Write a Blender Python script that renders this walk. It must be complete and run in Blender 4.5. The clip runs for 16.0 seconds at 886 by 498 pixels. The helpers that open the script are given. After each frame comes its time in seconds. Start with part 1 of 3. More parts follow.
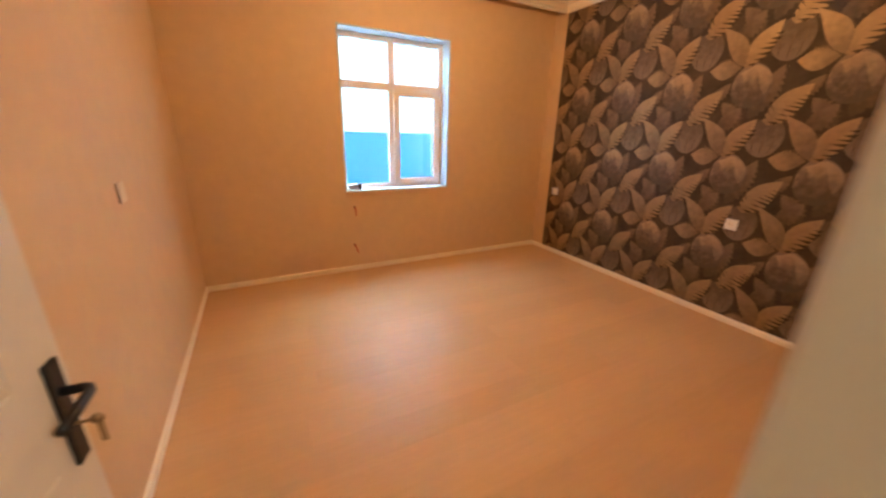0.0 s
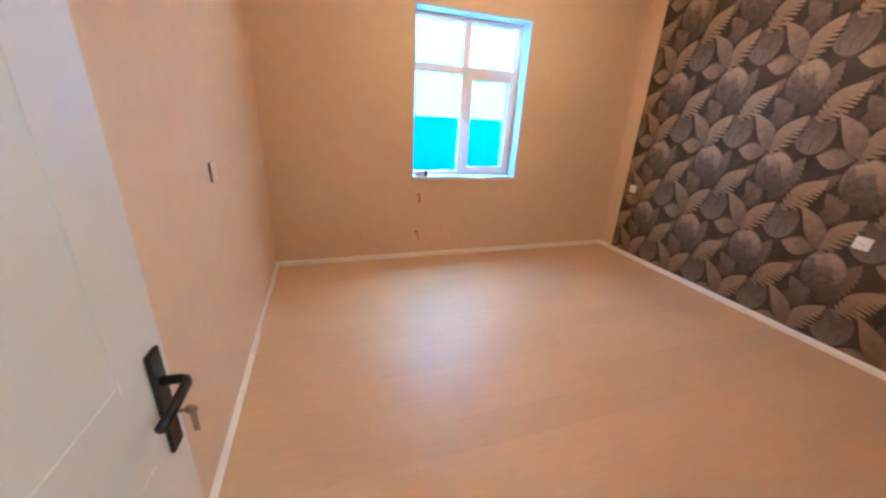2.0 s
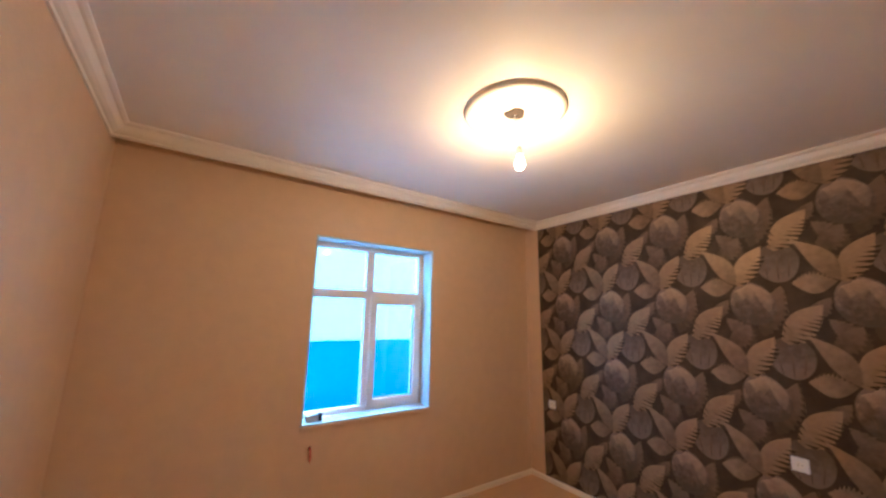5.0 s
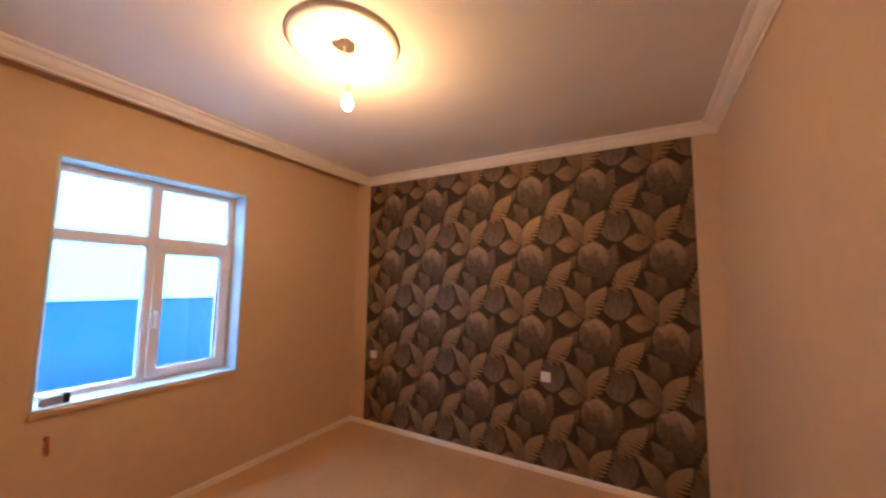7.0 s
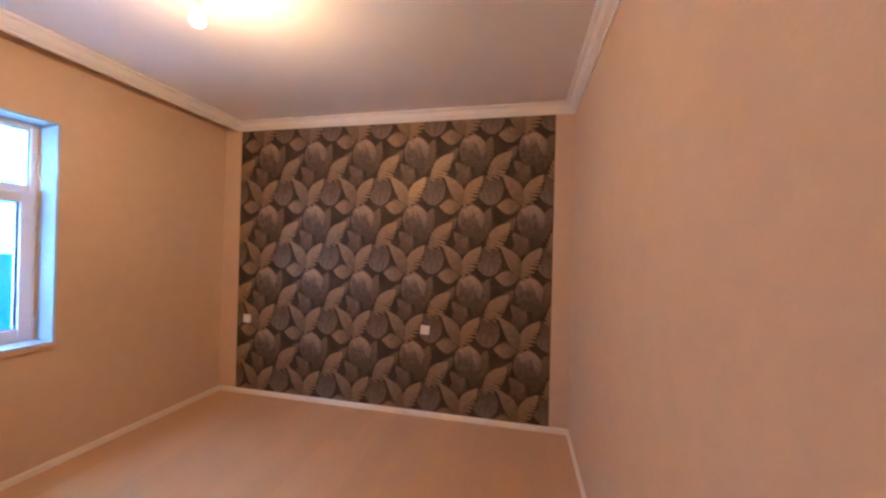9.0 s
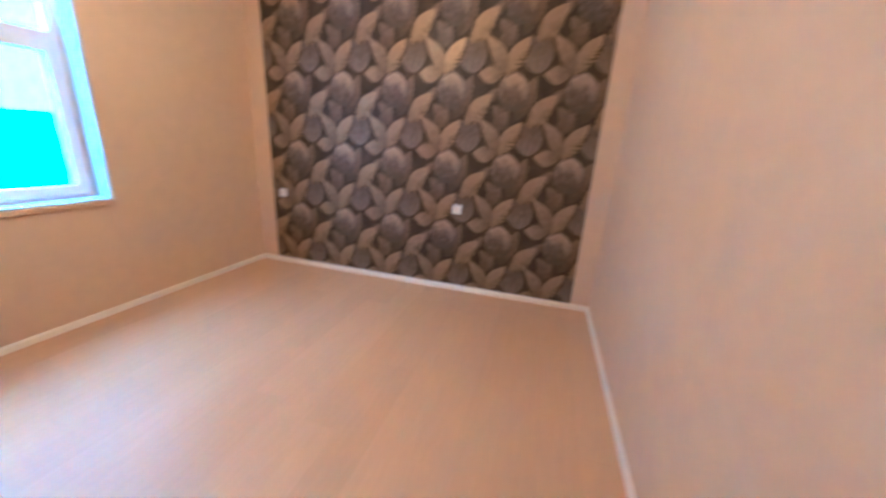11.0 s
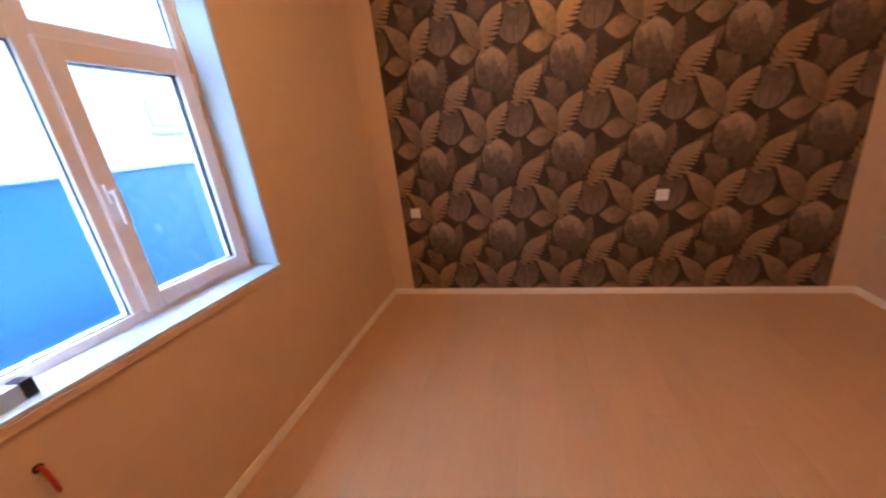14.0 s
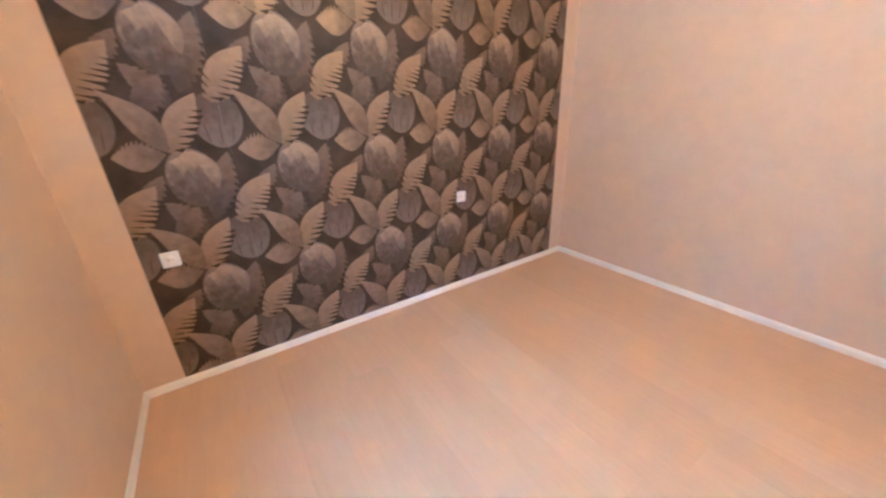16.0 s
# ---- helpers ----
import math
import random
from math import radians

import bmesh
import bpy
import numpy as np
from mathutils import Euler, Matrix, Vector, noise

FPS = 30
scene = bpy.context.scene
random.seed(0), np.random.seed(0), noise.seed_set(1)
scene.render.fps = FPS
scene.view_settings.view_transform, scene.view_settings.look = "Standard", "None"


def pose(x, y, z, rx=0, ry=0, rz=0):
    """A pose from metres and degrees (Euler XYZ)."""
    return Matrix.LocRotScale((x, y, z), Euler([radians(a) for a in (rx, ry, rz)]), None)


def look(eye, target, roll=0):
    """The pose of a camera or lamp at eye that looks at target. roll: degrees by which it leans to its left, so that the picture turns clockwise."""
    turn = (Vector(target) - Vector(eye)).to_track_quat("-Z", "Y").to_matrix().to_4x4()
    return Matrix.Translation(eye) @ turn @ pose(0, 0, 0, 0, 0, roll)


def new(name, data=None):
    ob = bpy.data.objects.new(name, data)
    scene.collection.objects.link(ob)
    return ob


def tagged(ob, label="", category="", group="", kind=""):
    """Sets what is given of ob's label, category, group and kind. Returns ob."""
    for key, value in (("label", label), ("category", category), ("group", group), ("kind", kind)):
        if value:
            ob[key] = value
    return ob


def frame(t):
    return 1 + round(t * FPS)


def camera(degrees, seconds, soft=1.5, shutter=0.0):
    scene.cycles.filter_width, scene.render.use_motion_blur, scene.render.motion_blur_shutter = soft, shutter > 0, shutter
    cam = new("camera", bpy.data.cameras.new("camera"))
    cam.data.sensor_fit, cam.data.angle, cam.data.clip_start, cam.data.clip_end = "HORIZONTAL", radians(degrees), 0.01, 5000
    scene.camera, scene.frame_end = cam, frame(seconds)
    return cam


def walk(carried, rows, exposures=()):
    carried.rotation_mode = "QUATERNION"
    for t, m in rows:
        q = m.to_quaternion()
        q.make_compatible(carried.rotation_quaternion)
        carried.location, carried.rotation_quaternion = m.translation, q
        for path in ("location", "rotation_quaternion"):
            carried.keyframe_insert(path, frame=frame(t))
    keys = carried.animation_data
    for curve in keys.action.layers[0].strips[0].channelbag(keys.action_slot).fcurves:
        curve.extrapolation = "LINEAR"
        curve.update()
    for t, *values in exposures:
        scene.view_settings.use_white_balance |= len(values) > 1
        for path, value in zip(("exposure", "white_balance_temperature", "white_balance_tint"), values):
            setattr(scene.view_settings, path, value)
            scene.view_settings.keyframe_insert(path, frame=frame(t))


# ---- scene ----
cam = camera(103.3, 16.0, soft=2.4, shutter=0.5)
PATH = [
    (0, (-3.307, -3.616, 1.437), (-2.426, -1.933, 0.813), 1.4),
    (0.2, (-3.387, -3.566, 1.4), (-2.531, -1.86, 0.801), 1.1),
    (0.5, (-3.321, -3.554, 1.431), (-2.541, -1.833, 0.778), 2.3),
    (1, (-3.347, -3.53, 1.457), (-2.762, -1.726, 0.823), 3.2),
    (1.5, (-3.383, -3.513, 1.448), (-2.811, -1.711, 0.795), 2.8),
    (2, (-3.376, -3.461, 1.449), (-2.76, -1.695, 0.742), 3.2),
    (2.5, (-3.368, -3.363, 1.43), (-2.581, -1.7, 0.647), 4.0),
    (3, (-3.305, -3.175, 1.371), (-2.675, -1.453, 0.573), 0.9),
    (3.5, (-3.254, -3.009, 1.468), (-2.616, -1.195, 0.918), 0.6),
    (4, (-3.319, -2.924, 1.593), (-2.442, -1.134, 1.424), 1.7),
    (4.5, (-3.318, -2.928, 1.653), (-2.297, -1.215, 1.804), 0.0),
    (5, (-3.301, -2.969, 1.69), (-2.188, -1.353, 2.072), 1.0),
    (5.2, (-3.286, -2.984, 1.692), (-2.123, -1.405, 2.087), 0.5),
    (7.5, (-3.176, -3.014, 1.61), (-1.358, -2.19, 1.738), 1.6),
    (8, (-3.169, -3.064, 1.629), (-1.3, -2.36, 1.739), 1.8),
    (8.5, (-3.169, -3.087, 1.587), (-1.241, -2.565, 1.692), 1.9),
    (10.8, (-3.159, -3.114, 1.431), (-1.248, -2.739, 0.974), 3.3),
    (11, (-3.17, -3.014, 1.376), (-1.322, -2.506, 0.806), 3.5),
    (11.5, (-3.053, -2.819, 1.402), (-1.462, -1.779, 0.779), 1.0),
    (12, (-2.927, -2.597, 1.437), (-1.544, -1.208, 1.04), 0.4),
    (12.5, (-2.962, -2.271, 1.441), (-1.438, -1.066, 0.964), -0.6),
    (13, (-2.971, -1.955, 1.421), (-1.439, -0.811, 0.836), -3.2),
    (13.5, (-2.88, -1.639, 1.41), (-1.171, -0.743, 0.888), -6.4),
    (14, (-2.883, -1.344, 1.430), (-1.058, -0.83, 0.802), -7.1),
    (14.5, (-2.826, -1.171, 1.406), (-0.955, -0.971, 0.73), -6.1),
    (15, (-2.608, -0.972, 1.426), (-0.73, -1.169, 0.767), -7.7),
    (15.5, (-2.455, -0.786, 1.405), (-0.683, -1.456, 0.763), -3.4),
    (16, (-2.264, -0.611, 1.473), (-0.702, -1.613, 0.727), -2.6),
]
EXPOSURE = [
    (0.0, 6.14, 6000, -2),
    (0.4, 6.59, 4650, -6),
    (1.0, 6.52, 4250, -9),
    (2.0, 6.42, 3950, -11),
    (3.0, 6.42, 3620, -13),
    (4.0, 6.32, 3650, -13),
    (5.0, 5.72, 4180, -6),
    (7.5, 5.55, 5200, 5),
    (8.0, 5.67, 5120, 4),
    (8.7, 5.90, 4600, 3),
    (11.0, 6.72, 3520, -9),
    (11.5, 6.52, 3650, -9),
    (12.5, 6.32, 3980, -8),
    (13.0, 6.22, 4350, -1),
    (13.5, 5.71, 4900, 7),
    (14.0, 5.69, 5500, 13),
    (14.25, 5.86, 6400, 15),
    (14.8, 6.18, 6300, 15),
    (15.3, 6.75, 4300, -7),
    (16.0, 7.10, 3480, -11),
]
walk(cam, [(t, look(eye, target, roll)) for t, eye, target, roll in PATH], EXPOSURE)

# ---- world, light ----
world = bpy.data.worlds.new("sky")
scene.world = world
world.use_nodes = True
wn = world.node_tree.nodes
sky = wn.new("ShaderNodeTexSky")
sky.sky_type = "NISHITA"
sky.sun_disc = False
sky.sun_elevation, sky.sun_rotation = radians(55), radians(83)
sky.air_density, sky.dust_density, sky.ozone_density = 1.7, 2.5, 2.5
wn["Background"].inputs["Strength"].default_value = 0.15
world.node_tree.links.new(sky.outputs["Color"], wn["Background"].inputs["Color"])

sun = bpy.data.lights.new("sun", "SUN")
sun.energy, sun.angle, sun.color = 0.5, radians(12), (0.92, 0.97, 1.0)
sun_ob = new("sun", sun)
sun_ob.matrix_world = pose(0, 0, 8, 35, 0, 97)

BULB = Vector((-1.862, -1.650, 2.578))
lamp = bpy.data.lights.new("bulb_light", "POINT")
lamp.energy, lamp.shadow_soft_size, lamp.color = 0.66, 0.03, (1.0, 0.42, 0.12)
lamp_ob = new("bulb_light", lamp)
lamp_ob.location = BULB

hall = bpy.data.lights.new("hall_light", "POINT")
hall.energy, hall.shadow_soft_size, hall.color = 0.85, 0.12, (1.0, 0.86, 0.70)
hall_ob = new("hall_light", hall)
HALL_LAMP = Vector((-2.4, -5.0, 2.45))
hall_ob.location = HALL_LAMP


# ---- materials ----
def material(name, rough=0.6, metal=0.0, spec=0.5):
    m = bpy.data.materials.new(name)
    m.use_nodes = True
    b = m.node_tree.nodes["Principled BSDF"]
    b.inputs["Roughness"].default_value = rough
    b.inputs["Metallic"].default_value = metal
    b.inputs["Specular IOR Level"].default_value = spec
    return m, m.node_tree.nodes, m.node_tree.links, b


def surface(name, base, vary=0.06, scale=6.0, fine=90.0, bump=0.1, rough=0.6, metal=0.0, spec=0.5, dist=0.002, stretch=(1, 1, 1)):
    """A plain material with mottling at two scales and a fine relief."""
    m, n, l, b = material(name, rough, metal, spec)
    co = n.new("ShaderNodeTexCoord")
    mp = n.new("ShaderNodeMapping")
    mp.inputs["Scale"].default_value = stretch
    l.new(co.outputs["Object"], mp.inputs["Vector"])
    big, small = n.new("ShaderNodeTexNoise"), n.new("ShaderNodeTexNoise")
    big.inputs["Scale"].default_value, small.inputs["Scale"].default_value = scale, fine
    big.inputs["Detail"].default_value, small.inputs["Detail"].default_value = 5, 3
    for t in (big, small):
        l.new(mp.outputs["Vector"], t.inputs["Vector"])
    add = n.new("ShaderNodeMath")
    add.operation = "MULTIPLY_ADD"
    add.inputs[1].default_value = 0.35
    l.new(small.outputs["Fac"], add.inputs[0])
    l.new(big.outputs["Fac"], add.inputs[2])
    ramp = n.new("ShaderNodeValToRGB")
    lo = [c * (1 - vary) for c in base]
    hi = [min(1, c * (1 + vary)) for c in base]
    ramp.color_ramp.elements[0].position, ramp.color_ramp.elements[1].position = 0.42, 0.95
    ramp.color_ramp.elements[0].color, ramp.color_ramp.elements[1].color = (*lo, 1), (*hi, 1)
    l.new(add.outputs[0], ramp.inputs["Fac"])
    l.new(ramp.outputs["Color"], b.inputs["Base Color"])
    rr = n.new("ShaderNodeMapRange")
    rr.inputs["To Min"].default_value, rr.inputs["To Max"].default_value = max(0.02, rough - 0.07), min(1, rough + 0.07)
    l.new(big.outputs["Fac"], rr.inputs["Value"])
    l.new(rr.outputs["Result"], b.inputs["Roughness"])
    bp = n.new("ShaderNodeBump")
    bp.inputs["Strength"].default_value, bp.inputs["Distance"].default_value = bump, dist
    l.new(small.outputs["Fac"], bp.inputs["Height"])
    l.new(bp.outputs["Normal"], b.inputs["Normal"])
    return m


M_WALL = surface("beige_wallcovering", (0.665, 0.495, 0.315), 0.04, 10.0, 60.0, 0.3, 0.62, dist=0.003)
M_CEIL = surface("ceiling_paint", (0.83, 0.80, 0.75), 0.03, 3.0, 120.0, 0.08, 0.6)
M_CORNICE = surface("white_cornice_paint", (0.84, 0.80, 0.73), 0.03, 8.0, 140.0, 0.06, 0.5)
M_SKIRT = surface("cream_skirting_pvc", (0.86, 0.80, 0.70), 0.04, 7.0, 120.0, 0.04, 0.35)
M_PVC = surface("white_window_pvc", (0.78, 0.78, 0.80), 0.02, 5.0, 150.0, 0.02, 0.3)
# white paint with the blue cast of daylight put into its base colour
M_REVEAL = surface("daylight_tinted_reveal_paint", (0.50, 0.62, 0.68), 0.03, 7.0, 120.0, 0.08, 0.55)
M_DOOR = surface("white_door_paint", (0.66, 0.62, 0.56), 0.03, 4.0, 150.0, 0.04, 0.4)
M_PLATE = surface("white_switch_plastic", (0.80, 0.78, 0.74), 0.02, 20.0, 300.0, 0.01, 0.3)
M_SWITCH = surface("beige_switch_plastic", (0.74, 0.63, 0.49), 0.02, 20.0, 300.0, 0.01, 0.35)
M_BLACK = surface("matt_black_metal", (0.012, 0.012, 0.013), 0.2, 30.0, 300.0, 0.03, 0.42, 0.3)
M_BRASS = surface("dull_brass", (0.34, 0.23, 0.13), 0.1, 40.0, 300.0, 0.05, 0.45, 0.7)
M_ALU = surface("galvanised_profile", (0.50, 0.51, 0.52), 0.1, 30.0, 200.0, 0.06, 0.45, 0.6)
M_DARK = surface("dark_hollow", (0.02, 0.02, 0.022), 0.1, 30.0, 200.0, 0.02, 0.8)
M_WIRE = surface("red_cable_sheath", (0.45, 0.035, 0.015), 0.15, 60.0, 300.0, 0.03, 0.4)
M_COPPER = surface("bare_copper", (0.70, 0.33, 0.18), 0.1, 60.0, 300.0, 0.03, 0.3, 1.0)
M_RUBBER = surface("black_gasket_rubber", (0.02, 0.022, 0.026), 0.1, 30.0, 200.0, 0.02, 0.6)
M_MORTAR = surface("bare_brown_mortar", (0.05, 0.042, 0.036), 0.3, 40.0, 160.0, 0.8, 0.9, dist=0.004)
M_BLUE = surface("blue_fence_paint", (0.010, 0.112, 0.305), 0.08, 2.0, 60.0, 0.1, 0.5)
M_RENDER = surface("pale_blue_house_render", (0.100, 0.118, 0.125), 0.06, 1.2, 30.0, 0.3, 0.85)
M_LEDGE = surface("blue_grey_house_stone", (0.068, 0.087, 0.096), 0.08, 2.0, 40.0, 0.2, 0.8)
M_GROUND = surface("grey_yard_concrete", (0.13, 0.13, 0.13), 0.15, 1.0, 25.0, 0.4, 0.85, dist=0.01)
M_HALL = surface("hall_plaster", (0.66, 0.62, 0.55), 0.05, 3.0, 60.0, 0.2, 0.7)
M_ROOF = surface("pale_grey_roof_sheet", (0.66, 0.68, 0.70), 0.1, 2.0, 30.0, 0.3, 0.6)

M_GLASS, gn, gl, gb = material("clear_window_glass", 0.0)
gb.inputs["Transmission Weight"].default_value = 1.0
gb.inputs["IOR"].default_value = 1.45
gb.inputs["Base Color"].default_value = (0.97, 0.99, 1.0, 1)

M_BULB, bn, bl, bb = material("glowing_bulb_glass", 0.3)
bb.inputs["Emission Color"].default_value = (1.0, 0.70, 0.38, 1)
bb.inputs["Emission Strength"].default_value = 1.8


def plank_material():
    m, n, l, b = material("pale_oak_laminate", 0.45, spec=0.42)
    co, info = n.new("ShaderNodeTexCoord"), n.new("ShaderNodeObjectInfo")
    mp = n.new("ShaderNodeMapping")
    mp.inputs["Scale"].default_value = (0.5, 5.0, 1.0)
    shift = n.new("ShaderNodeVectorMath")
    shift.operation = "MULTIPLY_ADD"
    shift.inputs[1].default_value = (37.0, 19.0, 11.0)
    l.new(info.outputs["Random"], shift.inputs[0])
    l.new(co.outputs["Object"], shift.inputs[2])
    l.new(shift.outputs[0], mp.inputs["Vector"])
    grain, cloud = n.new("ShaderNodeTexNoise"), n.new("ShaderNodeTexNoise")
    grain.inputs["Scale"].default_value, grain.inputs["Detail"].default_value = 9.0, 7
    grain.inputs["Distortion"].default_value = 0.6
    cloud.inputs["Scale"].default_value, cloud.inputs["Detail"].default_value = 1.7, 3
    l.new(mp.outputs["Vector"], grain.inputs["Vector"])
    l.new(shift.outputs[0], cloud.inputs["Vector"])
    ramp = n.new("ShaderNodeValToRGB")
    e = ramp.color_ramp.elements
    e[0].position, e[0].color = 0.25, (0.598, 0.388, 0.200, 1)
    e[1].position, e[1].color = 0.78, (0.638, 0.420, 0.222, 1)
    l.new(grain.outputs["Fac"], ramp.inputs["Fac"])
    tone = n.new("ShaderNodeHueSaturation")
    val = n.new("ShaderNodeMapRange")
    val.inputs["To Min"].default_value, val.inputs["To Max"].default_value = 0.965, 1.035
    l.new(info.outputs["Random"], val.inputs["Value"])
    l.new(val.outputs["Result"], tone.inputs["Value"])
    l.new(ramp.outputs["Color"], tone.inputs["Color"])
    l.new(tone.outputs["Color"], b.inputs["Base Color"])
    rr = n.new("ShaderNodeMapRange")
    rr.inputs["To Min"].default_value, rr.inputs["To Max"].default_value = 0.40, 0.50
    l.new(cloud.outputs["Fac"], rr.inputs["Value"])
    l.new(rr.outputs["Result"], b.inputs["Roughness"])
    bp = n.new("ShaderNodeBump")
    bp.inputs["Strength"].default_value, bp.inputs["Distance"].default_value = 0.02, 0.001
    l.new(grain.outputs["Fac"], bp.inputs["Height"])
    l.new(bp.outputs["Normal"], b.inputs["Normal"])
    return m


M_PLANK = plank_material()


def print_material(name, low, high, mottle=0.25, gloss=0.52):
    """Ink of the wallpaper: u runs along a motif from its dark to its pale end."""
    m, n, l, b = material(name, gloss, 0.22 if gloss < 0.5 else 0.0, 0.4 if gloss < 0.5 else 0.25)
    uv = n.new("ShaderNodeUVMap")
    uv.uv_map = "motif"
    sep = n.new("ShaderNodeSeparateXYZ")
    l.new(uv.outputs["UV"], sep.inputs[0])
    co = n.new("ShaderNodeTexCoord")
    ns = n.new("ShaderNodeTexNoise")
    ns.inputs["Scale"].default_value, ns.inputs["Detail"].default_value = 24.0, 7
    l.new(co.outputs["Object"], ns.inputs["Vector"])
    fac = n.new("ShaderNodeMath")
    fac.operation = "MULTIPLY_ADD"
    fac.inputs[1].default_value = mottle * 2
    l.new(ns.outputs["Fac"], fac.inputs[0])
    base = n.new("ShaderNodeMath")
    base.operation = "SUBTRACT"
    base.inputs[1].default_value = mottle
    l.new(sep.outputs["X"], base.inputs[0])
    l.new(base.outputs[0], fac.inputs[2])
    ramp = n.new("ShaderNodeValToRGB")
    ramp.color_ramp.elements[0].position, ramp.color_ramp.elements[0].color = 0.15, (*low, 1)
    ramp.color_ramp.elements[1].position, ramp.color_ramp.elements[1].color = 0.85, (*high, 1)
    l.new(fac.outputs[0], ramp.inputs["Fac"])
    out = ramp.outputs["Color"]
    l.new(out, b.inputs["Base Color"])
    fine = n.new("ShaderNodeTexNoise")
    fine.inputs["Scale"].default_value = 220.0
    l.new(co.outputs["Object"], fine.inputs["Vector"])
    bp = n.new("ShaderNodeBump")
    bp.inputs["Strength"].default_value, bp.inputs["Distance"].default_value = 0.2, 0.001
    l.new(fine.outputs["Fac"], bp.inputs["Height"])
    l.new(bp.outputs["Normal"], b.inputs["Normal"])
    return m


M_PAPER = surface("dark_brown_paper", (0.054, 0.035, 0.022), 0.5, 7.0, 120.0, 0.2, 0.6, spec=0.25)
M_FROND = print_material("tan_frond_ink", (0.185, 0.120, 0.059), (0.325, 0.212, 0.103), mottle=0.45, gloss=0.44)
M_LEAF = print_material("tan_leaf_ink", (0.155, 0.103, 0.055), (0.285, 0.188, 0.097), mottle=0.60, gloss=0.44)
M_FRUIT = print_material("grey_fruit_ink", (0.085, 0.061, 0.041), (0.200, 0.143, 0.093), mottle=0.70)
M_PEAR = print_material("brown_pear_ink", (0.180, 0.131, 0.087), (0.105, 0.076, 0.050), mottle=0.70)
M_DIM = print_material("dim_back_leaf_ink", (0.075, 0.049, 0.030), (0.170, 0.114, 0.067), mottle=0.50)
M_CROWN = print_material("pale_fruit_crown_ink", (0.190, 0.135, 0.084), (0.370, 0.260, 0.152), mottle=0.55)
M_GAP = print_material("dark_gap_ink", (0.036, 0.023, 0.014), (0.052, 0.034, 0.020))
INKS = [M_FROND, M_LEAF, M_FRUIT, M_PEAR, M_DIM, M_CROWN, M_GAP]


# ---- mesh helpers ----
def mesh_of(name, bm, *mats):
    me = bpy.data.meshes.new(name)
    bm.to_mesh(me)
    bm.free()
    for m in mats:
        me.materials.append(m)
    return me


def smooth(bm, on=True):
    for f in bm.faces:
        f.smooth = on
    return bm


def box(lo, hi, bevel=0.0, bm=None):
    bm = bm or bmesh.new()
    lo, hi = Vector(lo), Vector(hi)
    made = bmesh.ops.create_cube(bm, size=1.0, matrix=Matrix.Translation((lo + hi) / 2) @ Matrix.Diagonal((*(hi - lo), 1)))
    if bevel:
        edges = list({e for v in made["verts"] for e in v.link_edges})
        bmesh.ops.bevel(bm, geom=edges, offset=bevel, segments=2, affect="EDGES", profile=0.5)
    return bm


def lathe(profile, steps=32, bm=None, m=None):
    """Turns (radius, height) pairs round z."""
    bm = bm or bmesh.new()
    rings = []
    for r, z in profile:
        rings.append([bm.verts.new((r * math.cos(2 * math.pi * k / steps), r * math.sin(2 * math.pi * k / steps), z)) for k in range(steps)])
    for a, b in zip(rings, rings[1:]):
        for k in range(steps):
            bm.faces.new((a[k], a[(k + 1) % steps], b[(k + 1) % steps], b[k]))
    for ring in (rings[0], rings[-1]):
        if (ring[0].co - ring[steps // 2].co).length > 1e-5:
            bm.faces.new(ring)
    bmesh.ops.remove_doubles(bm, verts=bm.verts, dist=1e-6)
    bmesh.ops.recalc_face_normals(bm, faces=bm.faces)
    if m:
        bmesh.ops.transform(bm, matrix=m, verts=bm.verts)
    return smooth(bm)


def tube(points, radius, steps=10, bm=None):
    """A round bar along a line of points."""
    bm = bm or bmesh.new()
    pts = [Vector(p) for p in points]
    rings = []
    for k, p in enumerate(pts):
        way = (pts[min(k + 1, len(pts) - 1)] - pts[max(k - 1, 0)]).normalized()
        side = way.orthogonal().normalized() if k == 0 else (side - way * side.dot(way)).normalized()
        up = way.cross(side)
        rings.append([bm.verts.new(p + radius * (math.cos(a) * side + math.sin(a) * up)) for a in (2 * math.pi * j / steps for j in range(steps))])
    for a, b in zip(rings, rings[1:]):
        for j in range(steps):
            bm.faces.new((a[j], a[(j + 1) % steps], b[(j + 1) % steps], b[j])).smooth = True
    bm.faces.new(rings[0][::-1])
    bm.faces.new(rings[-1])
    return bm


def extrude_profile(profile, start, end, bm=None):
    """A moulding: (out, up) profile carried from start to end; out is to the left of the way walked."""
    bm = bm or bmesh.new()
    start, end = Vector(start), Vector(end)
    way = (end - start).normalized()
    out = Vector((0, 0, 1)).cross(way)
    ends = []
    for p, sign in ((start, 1), (end, -1)):
        # mitred ends: the further out, the shorter
        ends.append([bm.verts.new(p + out * o + Vector((0, 0, u)) + way * (o * sign)) for o, u in profile])
    a, b = ends
    n = len(profile)
    for k in range(n):
        bm.faces.new((a[k], a[(k + 1) % n], b[(k + 1) % n], b[k]))
    bm.faces.new(a[::-1])
    bm.faces.new(b)
    bmesh.ops.recalc_face_normals(bm, faces=bm.faces)
    return bm


def part(name, bm, mat, parent, label=""):
    """Links a bmesh as one mesh object under a thing or under a part."""
    ob = new(name, mesh_of(name, bm, *(mat if isinstance(mat, (list, tuple)) else (mat,))))
    ob.parent = parent
    return tagged(ob, label)


def thing(name, at, label, category, group="", kind="", turn=(0, 0, 0)):
    ob = new(name)
    ob.empty_display_size = 0.05
    ob.matrix_world = pose(*at, *turn)
    return tagged(ob, label, category, group, kind)


